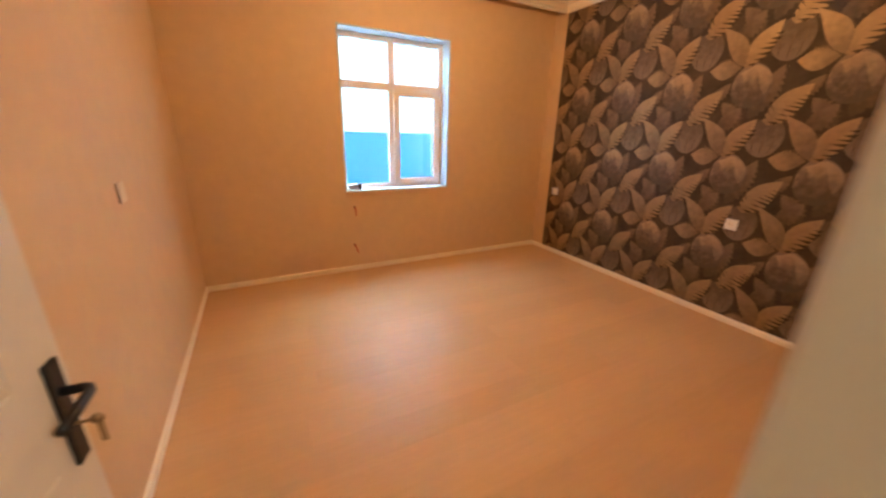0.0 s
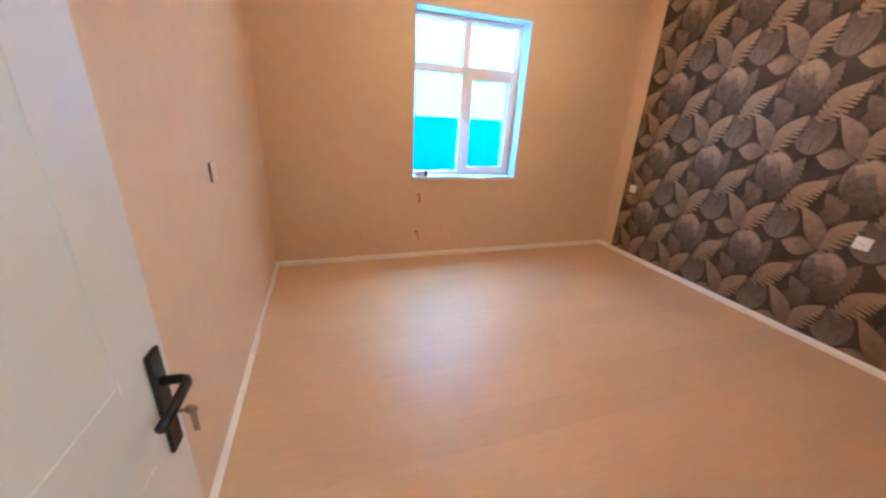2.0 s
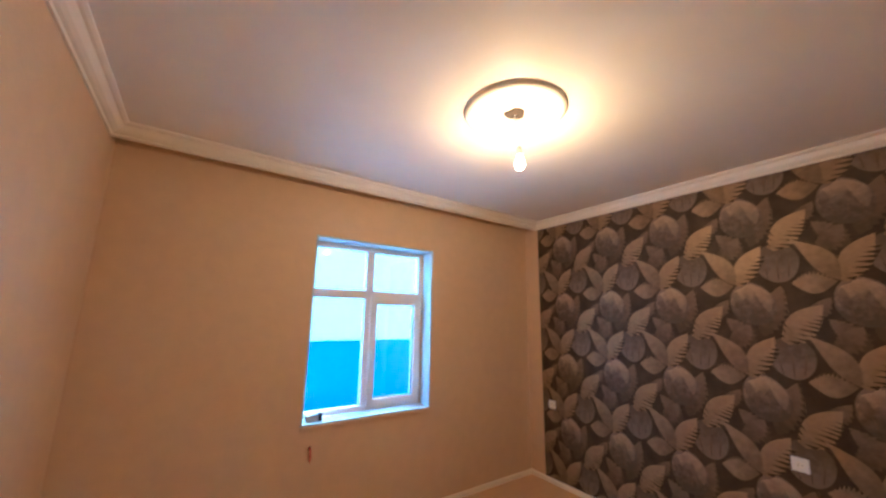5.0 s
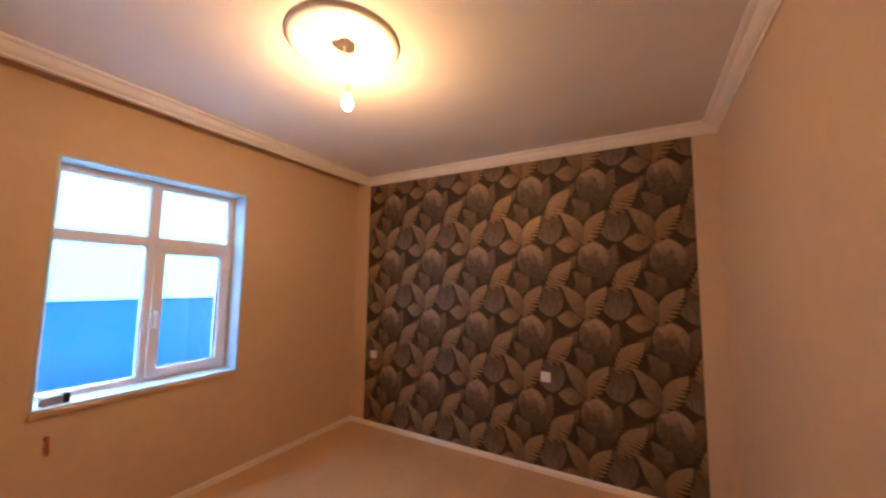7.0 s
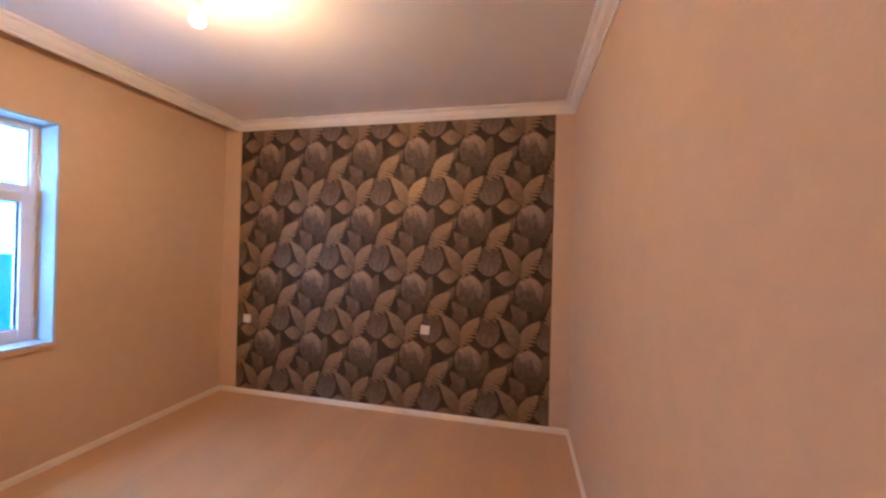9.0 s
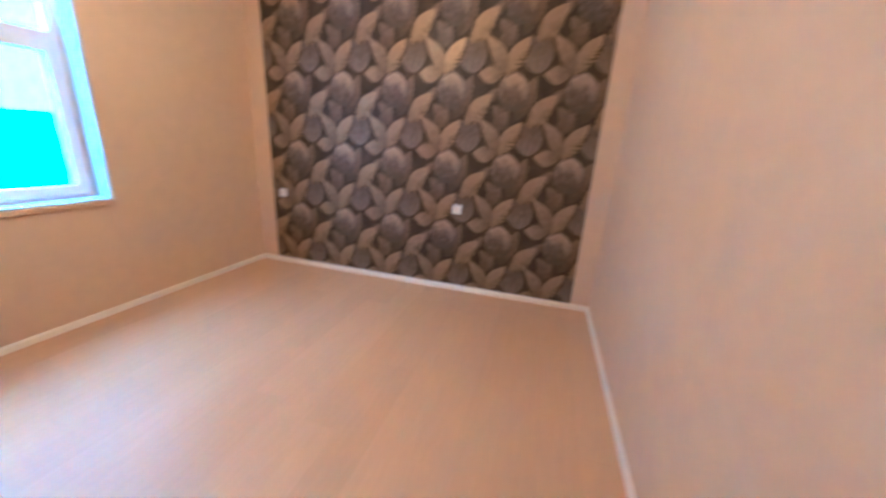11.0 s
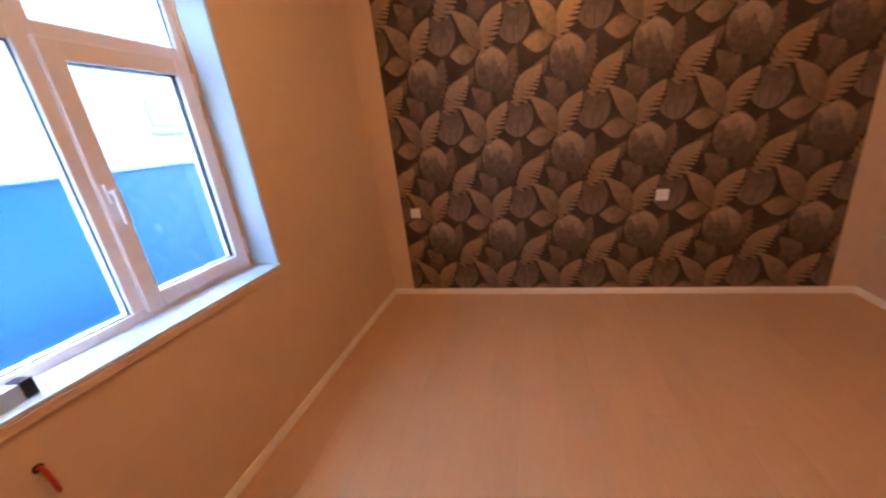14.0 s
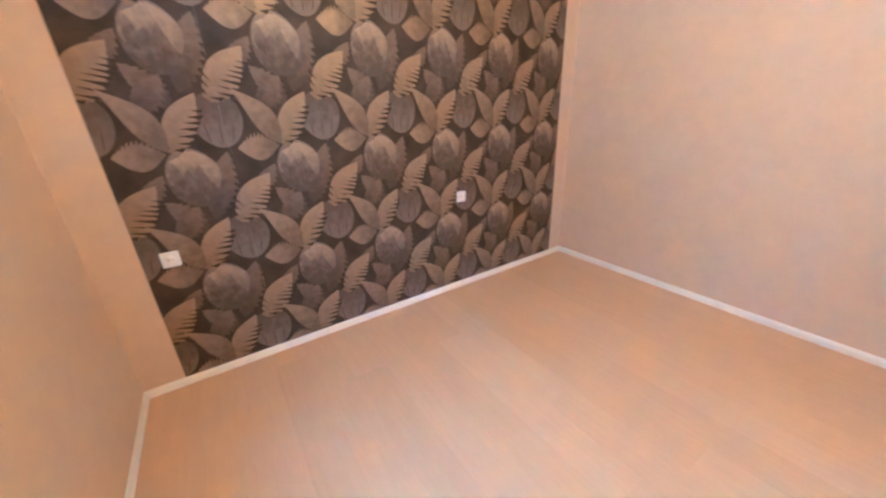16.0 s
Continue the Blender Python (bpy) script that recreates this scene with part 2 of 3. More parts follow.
def structure(name, bm, mat, label, category):
    ob = new(name, mesh_of(name, bm, *(mat if isinstance(mat, (list, tuple)) else (mat,))))
    return tagged(ob, label, category, kind="structure")


# ---- the room ----
W, D, CORN, H = 3.87, 3.54, 2.75, 2.83
T = 0.25
# window opening and door opening
WX0, WX1, WZ0, WZ1 = -2.535, -1.388, 0.855, 2.345
REVEAL = 0.17
DX0, DX1, DZ = -3.80, -2.93, 2.04


def wall_with_opening(axis_lo, axis_hi, y0, y1, ox0, ox1, oz0, oz1, top):
    bm = bmesh.new()
    box((axis_lo, y0, 0), (ox0, y1, top), bm=bm)
    box((ox1, y0, 0), (axis_hi, y1, top), bm=bm)
    box((ox0, y0, oz1), (ox1, y1, top), bm=bm)
    if oz0 > 0.01:
        box((ox0, y0, 0), (ox1, y1, oz0), bm=bm)
    bmesh.ops.remove_doubles(bm, verts=bm.verts, dist=1e-5)
    return bm


TOP = H + 0.02
structure("wall_north", wall_with_opening(-W - T, T, 0, T + 0.05, WX0, WX1, WZ0, WZ1, TOP), M_WALL, "beige textured wall with a window opening", "wall")
structure("wall_east", box((0, -D, 0), (T, 0, TOP)), M_WALL, "beige wall behind the dark leaf wallpaper", "wall")
structure("wall_west", box((-W - T, -D, 0), (-W, 0, TOP)), M_WALL, "plain beige textured wall", "wall")
structure("wall_south", wall_with_opening(-W - T, T, -D - 0.14, -D, DX0, DX1, 0, DZ, TOP), M_WALL, "beige textured wall with the doorway", "wall")
structure("ceiling", box((-W - T, -D - 0.14, H + 0.001), (T, T + 0.05, H + 0.2)), M_CEIL, "off-white painted flat ceiling", "ceiling")
floor = structure("floor", box((-W - T, -D - 0.14, -0.2), (T, T + 0.05, -0.010)), M_DARK, "pale oak laminate floor", "floor")

# cornice: a stepped moulding on three walls, and a deeper one that hides a curtain rail along the window wall
PROFILE = [(0, 0), (0.012, 0), (0.016, 0.012), (0.030, 0.018), (0.046, 0.030), (0.058, 0.050), (0.064, 0.060), (0.078, 0.063), (0.090, 0.070), (0.092, 0.080), (0, 0.080)]
NICHE = 0.175
structure("cornice_west", extrude_profile(PROFILE, (-W, -NICHE, CORN), (-W, -D, CORN)), M_CORNICE, "white moulded foam cornice", "cornice")
structure("cornice_south", extrude_profile(PROFILE, (-W, -D, CORN), (0, -D, CORN)), M_CORNICE, "white moulded foam cornice", "cornice")
structure("cornice_east", extrude_profile(PROFILE, (0, -D, CORN), (0, -NICHE, CORN)), M_CORNICE, "white moulded foam cornice", "cornice")
north = extrude_profile(PROFILE, (0, -NICHE, CORN), (-W, -NICHE, CORN))
box((-W, -NICHE, CORN), (0, -NICHE + 0.018, H), bm=north)
structure("cornice_north", north, M_CORNICE, "white cornice set forward over a curtain recess", "cornice")

SK_H, SK_T = 0.048, 0.016
SKP = [(0, 0), (SK_T, 0), (SK_T, SK_H - 0.016), (SK_T - 0.004, SK_H - 0.006), (SK_T - 0.009, SK_H), (0, SK_H)]
for nm, a, b in (("west", (-W, 0, 0), (-W, -D, 0)), ("east", (0, -D, 0), (0, 0, 0)), ("north", (0, 0, 0), (-W, 0, 0)), ("south", (DX1 + 0.07, -D, 0), (0, -D, 0))):
    structure("baseboard_" + nm, extrude_profile(SKP, a, b), M_SKIRT, "cream plastic baseboard along the wall", "baseboard")


# ---- window ----
def window():
    win = tagged(new("window_1"), "white plastic four-pane window with one opening sash", "window", kind="structure")
    y0, y1 = REVEAL, REVEAL + 0.065
    mx, tz, fr = -1.972, 1.885, 0.048
    x0, x1, z0, z1 = WX0, WX1, WZ0, WZ1

    def bar(name, lo, hi, lab="", parent=win, mat=M_PVC, bev=0.004):
        return part(name, box(lo, hi, bev), mat, parent, lab)

    bar("frame_jamb", (x0, y0, z0), (x0 + fr, y1, z1))
    bar("frame_jamb", (x1 - fr, y0, z0), (x1, y1, z1))
    bar("frame_head", (x0 + fr, y0, z1 - fr), (x1 - fr, y1, z1))
    bar("frame_foot", (x0 + fr, y0, z0), (x1 - fr, y1, z0 + fr))
    bar("mullion", (mx - 0.034, y0, z0 + fr), (mx + 0.034, y1, z1 - fr))
    bar("transom", (x0 + fr, y0 + 0.002, tz - 0.034), (mx - 0.034, y1 - 0.002, tz + 0.034))
    bar("transom", (mx + 0.034, y0 + 0.002, tz - 0.034), (x1 - fr, y1 - 0.002, tz + 0.034))
    # opening sash, proud of the frame
    sx0, sx1, sz0, sz1 = mx + 0.012, x1 - fr + 0.016, z0 + fr - 0.016, tz - 0.016
    sash = bar("sash", (sx0, y0 - 0.018, sz0), (sx0 + 0.066, y1 - 0.01, sz1))
    bar("sash_stile", (sx1 - 0.066, y0 - 0.018, sz0), (sx1, y1 - 0.01, sz1), parent=sash)
    bar("sash_rail", (sx0 + 0.066, y0 - 0.018, sz0), (sx1 - 0.066, y1 - 0.01, sz0 + 0.066), parent=sash)
    bar("sash_rail", (sx0 + 0.066, y0 - 0.018, sz1 - 0.066), (sx1 - 0.066, y1 - 0.01, sz1), parent=sash)
    # hinges and handle of the sash
    for z in (sz0 + 0.10, sz1 - 0.10):
        part("hinge", lathe([(0.0, -0.045), (0.007, -0.045), (0.008, -0.040), (0.008, 0.040), (0.007, 0.045), (0.0, 0.045)], 12, m=Matrix.Translation((sx1 + 0.004, y0 - 0.020, z))), M_PVC, sash, "white hinge cover")
    hx, hz = sx0 + 0.030, 1.36
    hb = box((hx - 0.014, y0 - 0.030, hz - 0.035), (hx + 0.014, y0 - 0.018, hz + 0.035), 0.004)
    tube([(hx, y0 - 0.028, hz + 0.004), (hx, y0 - 0.050, hz + 0.004)], 0.009, 12, hb)
    box((hx - 0.011, y0 - 0.062, hz - 0.115), (hx + 0.011, y0 - 0.046, hz + 0.016), 0.005, hb)
    part("window_handle", hb, M_PVC, sash, "white lever window handle")
    # panes: clear glass with dark gaskets
    yg = y0 + 0.028
    panes = [(x0 + fr, mx - 0.034, tz + 0.034, z1 - fr), (mx + 0.034, x1 - fr, tz + 0.034, z1 - fr),
             (x0 + fr, mx - 0.034, z0 + fr, tz - 0.034), (sx0 + 0.066, sx1 - 0.066, sz0 + 0.066, sz1 - 0.066)]
    for a, b, c, d in panes:
        g = part("pane", box((a - 0.004, yg, c - 0.004), (b + 0.004, yg + 0.006, d + 0.004)), M_GLASS, win, "clear glass pane")
        g.visible_shadow = False
        k = bmesh.new()
        w = 0.004
        off = 0.012 if (a, c) == (panes[3][0], panes[3][2]) else 0.0
        for lo, hi in (((a, c), (a + w, d)), ((b - w, c), (b, d)), ((a + w, c), (b - w, c + w)), ((a + w, d - w), (b - w, d))):
            box((lo[0], yg - 0.012 - off, lo[1]), (hi[0], yg - 0.002, hi[1]), bm=k)
        part("gasket", k, M_RUBBER, win, "dark rubber glazing gasket")
    # painted reveal lining and the sill board, daylight's blue put into their colour
    t = 0.006
    part("reveal_lining", box((x1 - t, 0.0, z0), (x1 + 0.0005, y0, z1 - t), 0.001), M_REVEAL, win, "white painted reveal tinted with daylight blue")
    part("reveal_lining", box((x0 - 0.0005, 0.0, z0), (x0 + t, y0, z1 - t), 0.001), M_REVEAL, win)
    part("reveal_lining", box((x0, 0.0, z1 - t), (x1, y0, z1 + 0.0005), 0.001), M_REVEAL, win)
    joint = bmesh.new()
    jr = random.Random(3)
    z = z0 + 0.012
    while z < z1 - 0.03:
        hgt = jr.uniform(0.03, 0.09)
        box((x1 - t - jr.uniform(0.004, 0.009), y0 - jr.uniform(0.008, 0.026), z), (x1 - t + 0.001, y0 + 0.002, min(z + hgt, z1 - 0.02)), 0.002, joint)
        z += hgt
    part("plaster_joint", joint, M_WALL, win, "rough beige plaster joint beside the frame")
    yo = T + 0.05
    part("outer_lining", box((x1 - 0.022, y1, z0), (x1 + 0.0005, yo + 0.004, z1 - 0.02), 0.002), M_REVEAL, win, "white outer reveal tinted with daylight blue")
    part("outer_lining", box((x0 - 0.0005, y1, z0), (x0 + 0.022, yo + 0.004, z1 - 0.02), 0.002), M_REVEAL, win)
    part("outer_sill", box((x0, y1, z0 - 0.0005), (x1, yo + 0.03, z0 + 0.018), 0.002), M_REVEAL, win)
    part("window_sill", box((x0 - 0.012, -0.016, z0 - 0.004), (x1 + 0.004, y0, z0 + 0.010), 0.003), M_REVEAL, win, "white window sill board tinted with daylight blue")
    apron = box((x0 - 0.014, -0.022, z0 - 0.034), (x1 + 0.006, -0.0005, z0 - 0.004), 0.003)
    part("sill_apron", apron, M_WALL, win, "beige strip below the sill")
    bead = bmesh.new()
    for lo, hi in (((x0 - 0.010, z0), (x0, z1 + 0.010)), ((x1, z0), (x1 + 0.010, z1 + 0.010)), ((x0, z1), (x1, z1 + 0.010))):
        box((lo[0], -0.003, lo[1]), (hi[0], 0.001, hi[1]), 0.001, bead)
    part("corner_bead", bead, M_REVEAL, win, "thin white corner bead tinted with daylight blue")
    return win


window()


# ---- door ----
def door(angle):
    """Leaf hinged at its west edge, opening into the room; local x along the leaf, y through it."""
    w, h, th = 0.80, 2.0, 0.04
    d = tagged(new("door_1"), "white panelled door standing open into the room", "door", kind="structure")
    d.matrix_world = pose(DX0 + 0.035, -D + 0.004, 0.012, 0, 0, angle)
    bm = box((0, -th / 2, 0), (w, th / 2, h), 0.003)
    part("leaf", bm, M_DOOR, d)
    # raised bead frames round two panels, both faces
    for side in (-1, 1):
        for z0, z1 in ((0.16, 0.80), (0.98, 1.86)):
            bead = bmesh.new()
            for inset, wd, up in ((0.0, 0.026, 0.0026),):
                a, b, c, e = 0.12 + inset, w - 0.12 - inset, z0 + inset, z1 - inset
                ya, yb = (th / 2 - 0.001, th / 2 + up) if side > 0 else (-th / 2 - up, -th / 2 + 0.001)
                for lo, hi in (((a, c), (a + wd, e)), ((b - wd, c), (b, e)), ((a + wd, c), (b - wd, c + wd)), ((a + wd, e - wd), (b - wd, e))):
                    box((lo[0], ya, lo[1]), (hi[0], yb, hi[1]), 0.0016, bead)
            part("panel_moulding", bead, M_DOOR, d)
        # black handle set
        y = side * th / 2
        hx, hz = w - 0.050, 0.935
        s = side
        pl = bmesh.new()
        lo, hi = (hx - 0.021, min(y, y + s * 0.009), hz - 0.166), (hx + 0.021, max(y, y + s * 0.009), hz + 0.068)
        box(lo, hi, 0.003, pl)
        plate = part("lock_plate", pl, M_BLACK, d, "matt black lock plate")
        lv = tube([(hx, y + s * 0.006, hz), (hx, y + s * 0.040, hz), (hx - 0.004, y + s * 0.050, hz), (hx - 0.014, y + s * 0.055, hz - 0.001), (hx - 0.070, y + s * 0.055, hz - 0.004), (hx - 0.120, y + s * 0.053, hz - 0.006)], 0.0095, 12)
        lathe([(0.0, 0.0), (0.017, 0.0), (0.016, 0.008), (0.0, 0.008)], 20, lv, None)
        part("lever_handle", lv, M_BLACK, plate, "black lever handle")
        if side < 0:
            ky = bmesh.new()
            box((hx - 0.0012, y - 0.034, hz - 0.082), (hx + 0.0012, y - 0.008, hz - 0.074), 0.0005, ky)
            lathe([(0.0, -0.0012), (0.012, -0.0012), (0.012, 0.0012), (0.0, 0.0012)], 16, ky)
            for v in ky.verts:
                if abs(v.co.x) < 0.02 and abs(v.co.z) < 0.02:
                    v.co = Vector((hx + v.co.z, y - 0.044 + v.co.x, hz - 0.078 + v.co.y))
            box((hx - 0.0012, y - 0.052, hz - 0.135), (hx + 0.0012, y - 0.040, hz - 0.085), 0.0005, ky)
            part("key", ky, M_BRASS, plate, "dull brass key hanging in the lock")
    return d


door(87.0)

frame_ob = tagged(new("door_frame"), "white wooden door frame with flat casing", "door frame", kind="structure")
jm = 0.03
part("jamb", box((DX0, -D - 0.142, 0), (DX0 + jm, -D + 0.002, DZ - jm), 0.002), M_DOOR, frame_ob)
part("jamb", box((DX1 - jm, -D - 0.142, 0), (DX1, -D + 0.002, DZ - jm), 0.002), M_DOOR, frame_ob)
part("head", box((DX0, -D - 0.142, DZ - jm), (DX1, -D + 0.002, DZ), 0.002), M_DOOR, frame_ob)
part("casing", box((DX1 - 0.005, -D + 0.0005, 0), (DX1 + 0.065, -D + 0.014, DZ + 0.06), 0.003), M_DOOR, frame_ob)
part("casing", box((DX0 - 0.060, -D + 0.0005, 0), (DX0 + 0.005, -D + 0.014, DZ + 0.06), 0.003), M_DOOR, frame_ob)
part("casing", box((DX0 + 0.005, -D + 0.0005, DZ - 0.005), (DX1 - 0.005, -D + 0.014, DZ + 0.06), 0.003), M_DOOR, frame_ob)


# ---- wallpaper: six rolls of a dark leaf-and-fruit print ----
WP0, WP1, ROLL = 0.200, 3.380, 0.53
PERIOD = 0.64
JX, JZ = 2.020, 1.336


def leaf_shape(bm, uvl, base, tip, width, layer, mat, teeth=0, side="both", bend=0.0, full=0.45, taper=0.85):
    """A printed leaf in wall coordinates (across, up): a spine from base to tip with two edges, toothed where asked."""
    base, tip = Vector(base), Vector(tip)
    along = tip - base
    nrm = Vector((along.y, -along.x)).normalized()
    n = max(12, teeth * 4)
    prev = None
    for k in range(n + 1):
        s = k / n
        c = base + along * s + nrm * (bend * math.sin(math.pi * s))
        w = width / 2 * (math.sin(math.pi * min(1, s ** (math.log(0.5) / math.log(full))))) ** taper if 0 < s < 1 else 0.0
        wl = wr = w
        if teeth:
            saw = 1.0 - 0.42 * ((s * teeth) % 1.0)
            if side in ("right", "both"):
                wr = w * (1.15 - 0.55 * ((s * teeth) % 1.0))
            if side in ("left", "both"):
                wl = w * (0.62 + 0.38 * saw)
        row = []
        for off, v in ((-wl, -1.0), (-wl * 0.5, -0.5), (0.0, 0.0), (wr * 0.5, 0.5), (wr, 1.0)):
            p = c + nrm * off
            row.append((bm.verts.new((-layer, -p.x, p.y)), (s, v)))
        if prev:
            for j in range(4):
                vs = [prev[j], prev[j + 1], row[j + 1], row[j]]
                f = bm.faces.new([q[0] for q in vs])
                f.material_index = mat
                for loop, q in zip(f.loops, vs):
                    loop[uvl].uv = q[1]
        prev = row


def frond_shape(bm, uvl, base, tip, left, right, layer, count, bend=0.0, low=0.30):
    """A printed fern frond: a blade with a comb of narrow dark slits along its right edge and a few at the foot of its left edge."""
    base, tip = Vector(base), Vector(tip)
    along = tip - base
    way = along.normalized()
    nrm = Vector((along.y, -along.x)).normalized()

    def half(s, size, full):
        return size * math.sin(math.pi * min(1.0, (0.05 + 0.95 * s) ** (math.log(0.5) / math.log(full)))) ** 0.95

    def spine(s):
        return base + along * s + nrm * (bend * math.sin(math.pi * s))

    n = count * 4
    prev = None
    for k in range(n + 1):
        s = k / n
        notch = (s * count) % 1.0
        wl, wr = half(s, left, 0.52), half(s, right, 0.40) * (1.10 - 0.22 * notch)
        row = []
        for off, v in ((-wl, -1.0), (-wl * 0.5, -0.5), (0.0, 0.0), (wr * 0.5, 0.5), (wr, 1.0)):
            p = spine(s) + nrm * off
            row.append((bm.verts.new((-layer, -p.x, p.y)), (0.25 + 0.6 * s + 0.12 * abs(v), v)))
        if prev:
            for j in range(4):
                vs = [prev[j], prev[j + 1], row[j + 1], row[j]]
                f = bm.faces.new([q[0] for q in vs])
                f.material_index = 0
                for loop, q in zip(f.loops, vs):
                    loop[uvl].uv = q[1]
        prev = row
    pitch = along.length / count
    slits = [(1, (k + 0.55) / count) for k in range(int(count * 0.88))] + [(-1, (k + 0.6) / count) for k in range(int(count * low))]
    for side, s in slits:
        w = half(s, right if side > 0 else left, 0.40 if side > 0 else 0.52)
        out = (nrm * side * 0.86 + way * (0.46 if side > 0 else 0.20)).normalized()
        inner = spine(s) + nrm * side * w * (0.12 + 0.16 * math.sin(9.0 * s + side))
        outer = inner + out * w * 1.22
        wide = pitch * (0.34 if side > 0 else 0.24) * (1.0 + 0.2 * math.sin(23.0 * s))
        pts = [inner, outer - way * wide, outer + way * wide]
        f = bm.faces.new([bm.verts.new((-layer - 0.00006, -p.x, p.y)) for p in pts])
        f.material_index = 6
        for loop, u in zip(f.loops, (0.9, 0.2, 0.4)):
            loop[uvl].uv = (u, 0.0)


def fruit_shape(bm, uvl, centre, rx, rz, layer, mat, pinch=0.0, turn=0.0):
    """A printed round fruit; u runs from its foot to its crown."""
    rings = 5
    steps = 28
    rows = []
    ct, st = math.cos(turn), math.sin(turn)
    for r in range(rings + 1):
        row = []
        for k in range(steps):
            a = 2 * math.pi * k / steps
            x, z = math.cos(a) * rx * r / rings, math.sin(a) * rz * r / rings
            x *= 1.0 - pinch * (z / rz + 0.2)
            x, z = x * ct - z * st, x * st + z * ct
            row.append((bm.verts.new((-layer, -(centre[0] + x), centre[1] + z)), (0.5 + 0.5 * z / rz, x / rx)))
        rows.append(row)
    for a, b in zip(rows, rows[1:]):
        for k in range(steps):
            vs = [a[k], a[(k + 1) % steps], b[(k + 1) % steps], b[k]]
            f = bm.faces.new([q[0] for q in vs])
            f.material_index = mat
            for loop, q in zip(f.loops, vs):
                loop[uvl].uv = q[1]


def motif(bm, uvl, x, z):
    def at(u, v):
        return (x + u, z + v)
    g = 0.0003
    # dim foliage behind
    leaf_shape(bm, uvl, at(0.100, -0.455), at(-0.050, -0.255), 0.120, 1.0 * g + 0.001, 4, 9, bend=0.012)
    leaf_shape(bm, uvl, at(0.150, -0.380), at(0.285, -0.030), 0.150, 1.5 * g + 0.001, 4, 10)
    leaf_shape(bm, uvl, at(-0.040, 0.160), at(0.090, 0.340), 0.120, 1.2 * g + 0.001, 4, 7)
    leaf_shape(bm, uvl, at(-0.150, -0.290), at(-0.020, -0.120), 0.100, 1.1 * g + 0.001, 4, 7)
    leaf_shape(bm, uvl, at(0.395, -0.420), at(0.330, -0.250), 0.090, 1.4 * g + 0.001, 4, 8)
    # fruits, with paler crowns and a pale right flank
    fruit_shape(bm, uvl, at(0.278, -0.515), 0.116, 0.136, 2.2 * g + 0.001, 3, -0.12, 0.12)
    fruit_shape(bm, uvl, at(0.114, -0.150), 0.130, 0.155, 3 * g + 0.001, 2, 0.10, 0.22)
    for u, v, size, turn in ((0.050, -0.092, 0.100, 0.5), (0.105, -0.070, 0.110, -0.1), (0.020, -0.135, 0.070, 0.9)):
        leaf_shape(bm, uvl, at(u - 0.3 * size * math.sin(turn), v - 0.62 * size), at(u + 0.3 * size * math.sin(turn), v + 0.55 * size), size * 0.80, (3.3 + 2 * size) * g + 0.001, 5, 4, side="left", full=0.62)
    leaf_shape(bm, uvl, at(0.205, -0.215), at(0.118, -0.008), 0.074, 3.6 * g + 0.001, 5, 5, side="left", bend=0.026, full=0.45)
    leaf_shape(bm, uvl, at(0.060, -0.210), at(0.030, -0.060), 0.060, 3.7 * g + 0.001, 2, 4, side="left", bend=-0.014, full=0.5)
    leaf_shape(bm, uvl, at(0.225, -0.600), at(0.330, -0.450), 0.050, 2.5 * g + 0.001, 3, 4, side="left", bend=0.010, full=0.5)
    for dx, lean in ((-0.052, -0.018), (0.000, 0.006), (0.050, 0.026)):
        leaf_shape(bm, uvl, at(0.122 + dx, -0.292 + 4.0 * dx * dx), at(0.122 + dx + lean, -0.165), 0.007, 3.85 * g + 0.001, 4, 0)
        leaf_shape(bm, uvl, at(0.278 + dx, -0.640 + 4.0 * dx * dx), at(0.278 + dx + lean, -0.470), 0.007, 2.7 * g + 0.001, 4, 0)
    # leaves in front
    frond_shape(bm, uvl, at(0.250, -0.405), at(0.468, -0.166), 0.074, 0.088, 4 * g + 0.001, 10)
    frond_shape(bm, uvl, at(0.036, -0.014), at(0.210, 0.258), 0.074, 0.066, 5 * g + 0.001, 9, low=0.15)
    leaf_shape(bm, uvl, at(0.034, -0.014), at(-0.165, 0.283), 0.122, 6 * g + 0.001, 1, 0, bend=0.026, full=0.40, taper=1.2)
    leaf_shape(bm, uvl, at(0.022, -0.020), at(-0.192, -0.018), 0.140, 7 * g + 0.001, 1, 11, side="right", bend=-0.004, full=0.50, taper=1.0)


def clip(bm, co, no):
    geom = list(bm.verts) + list(bm.edges) + list(bm.faces)
    bmesh.ops.bisect_plane(bm, geom=geom, plane_co=co, plane_no=no, clear_outer=True)


ZB, ZT = SK_H, CORN
for r in range(6):
    u0, u1 = WP0 + r * ROLL, WP0 + (r + 1) * ROLL
    roll = thing("wallpaper_roll", (0, 0, 0), "dark brown wallpaper with tan leaves and grey fruit", "wallpaper", "wallpaper rolls on the feature wall")
    part("paper", box((-0.001, -u1 + 0.0002, ZB - 0.01), (-0.00005, -u0 - 0.0002, ZT + 0.005)), M_PAPER, roll)
    bm = bmesh.new()
    uvl = bm.loops.layers.uv.new("motif")
    for k in range(-5, 5):
        mx_ = JX + k * ROLL
        if mx_ + 0.50 < u0 or mx_ - 0.25 > u1:
            continue
        for q in range(-3, 4):
            motif(bm, uvl, mx_, JZ + q * PERIOD)
    clip(bm, (0, -u0 - 0.0002, 0), (0, 1, 0))
    clip(bm, (0, -u1 + 0.0002, 0), (0, -1, 0))
    clip(bm, (0, 0, ZT + 0.004), (0, 0, 1))
    clip(bm, (0, 0, ZB - 0.009), (0, 0, -1))
    part("printed_pattern", bm, INKS, roll, "tan leaves and grey fruit print")


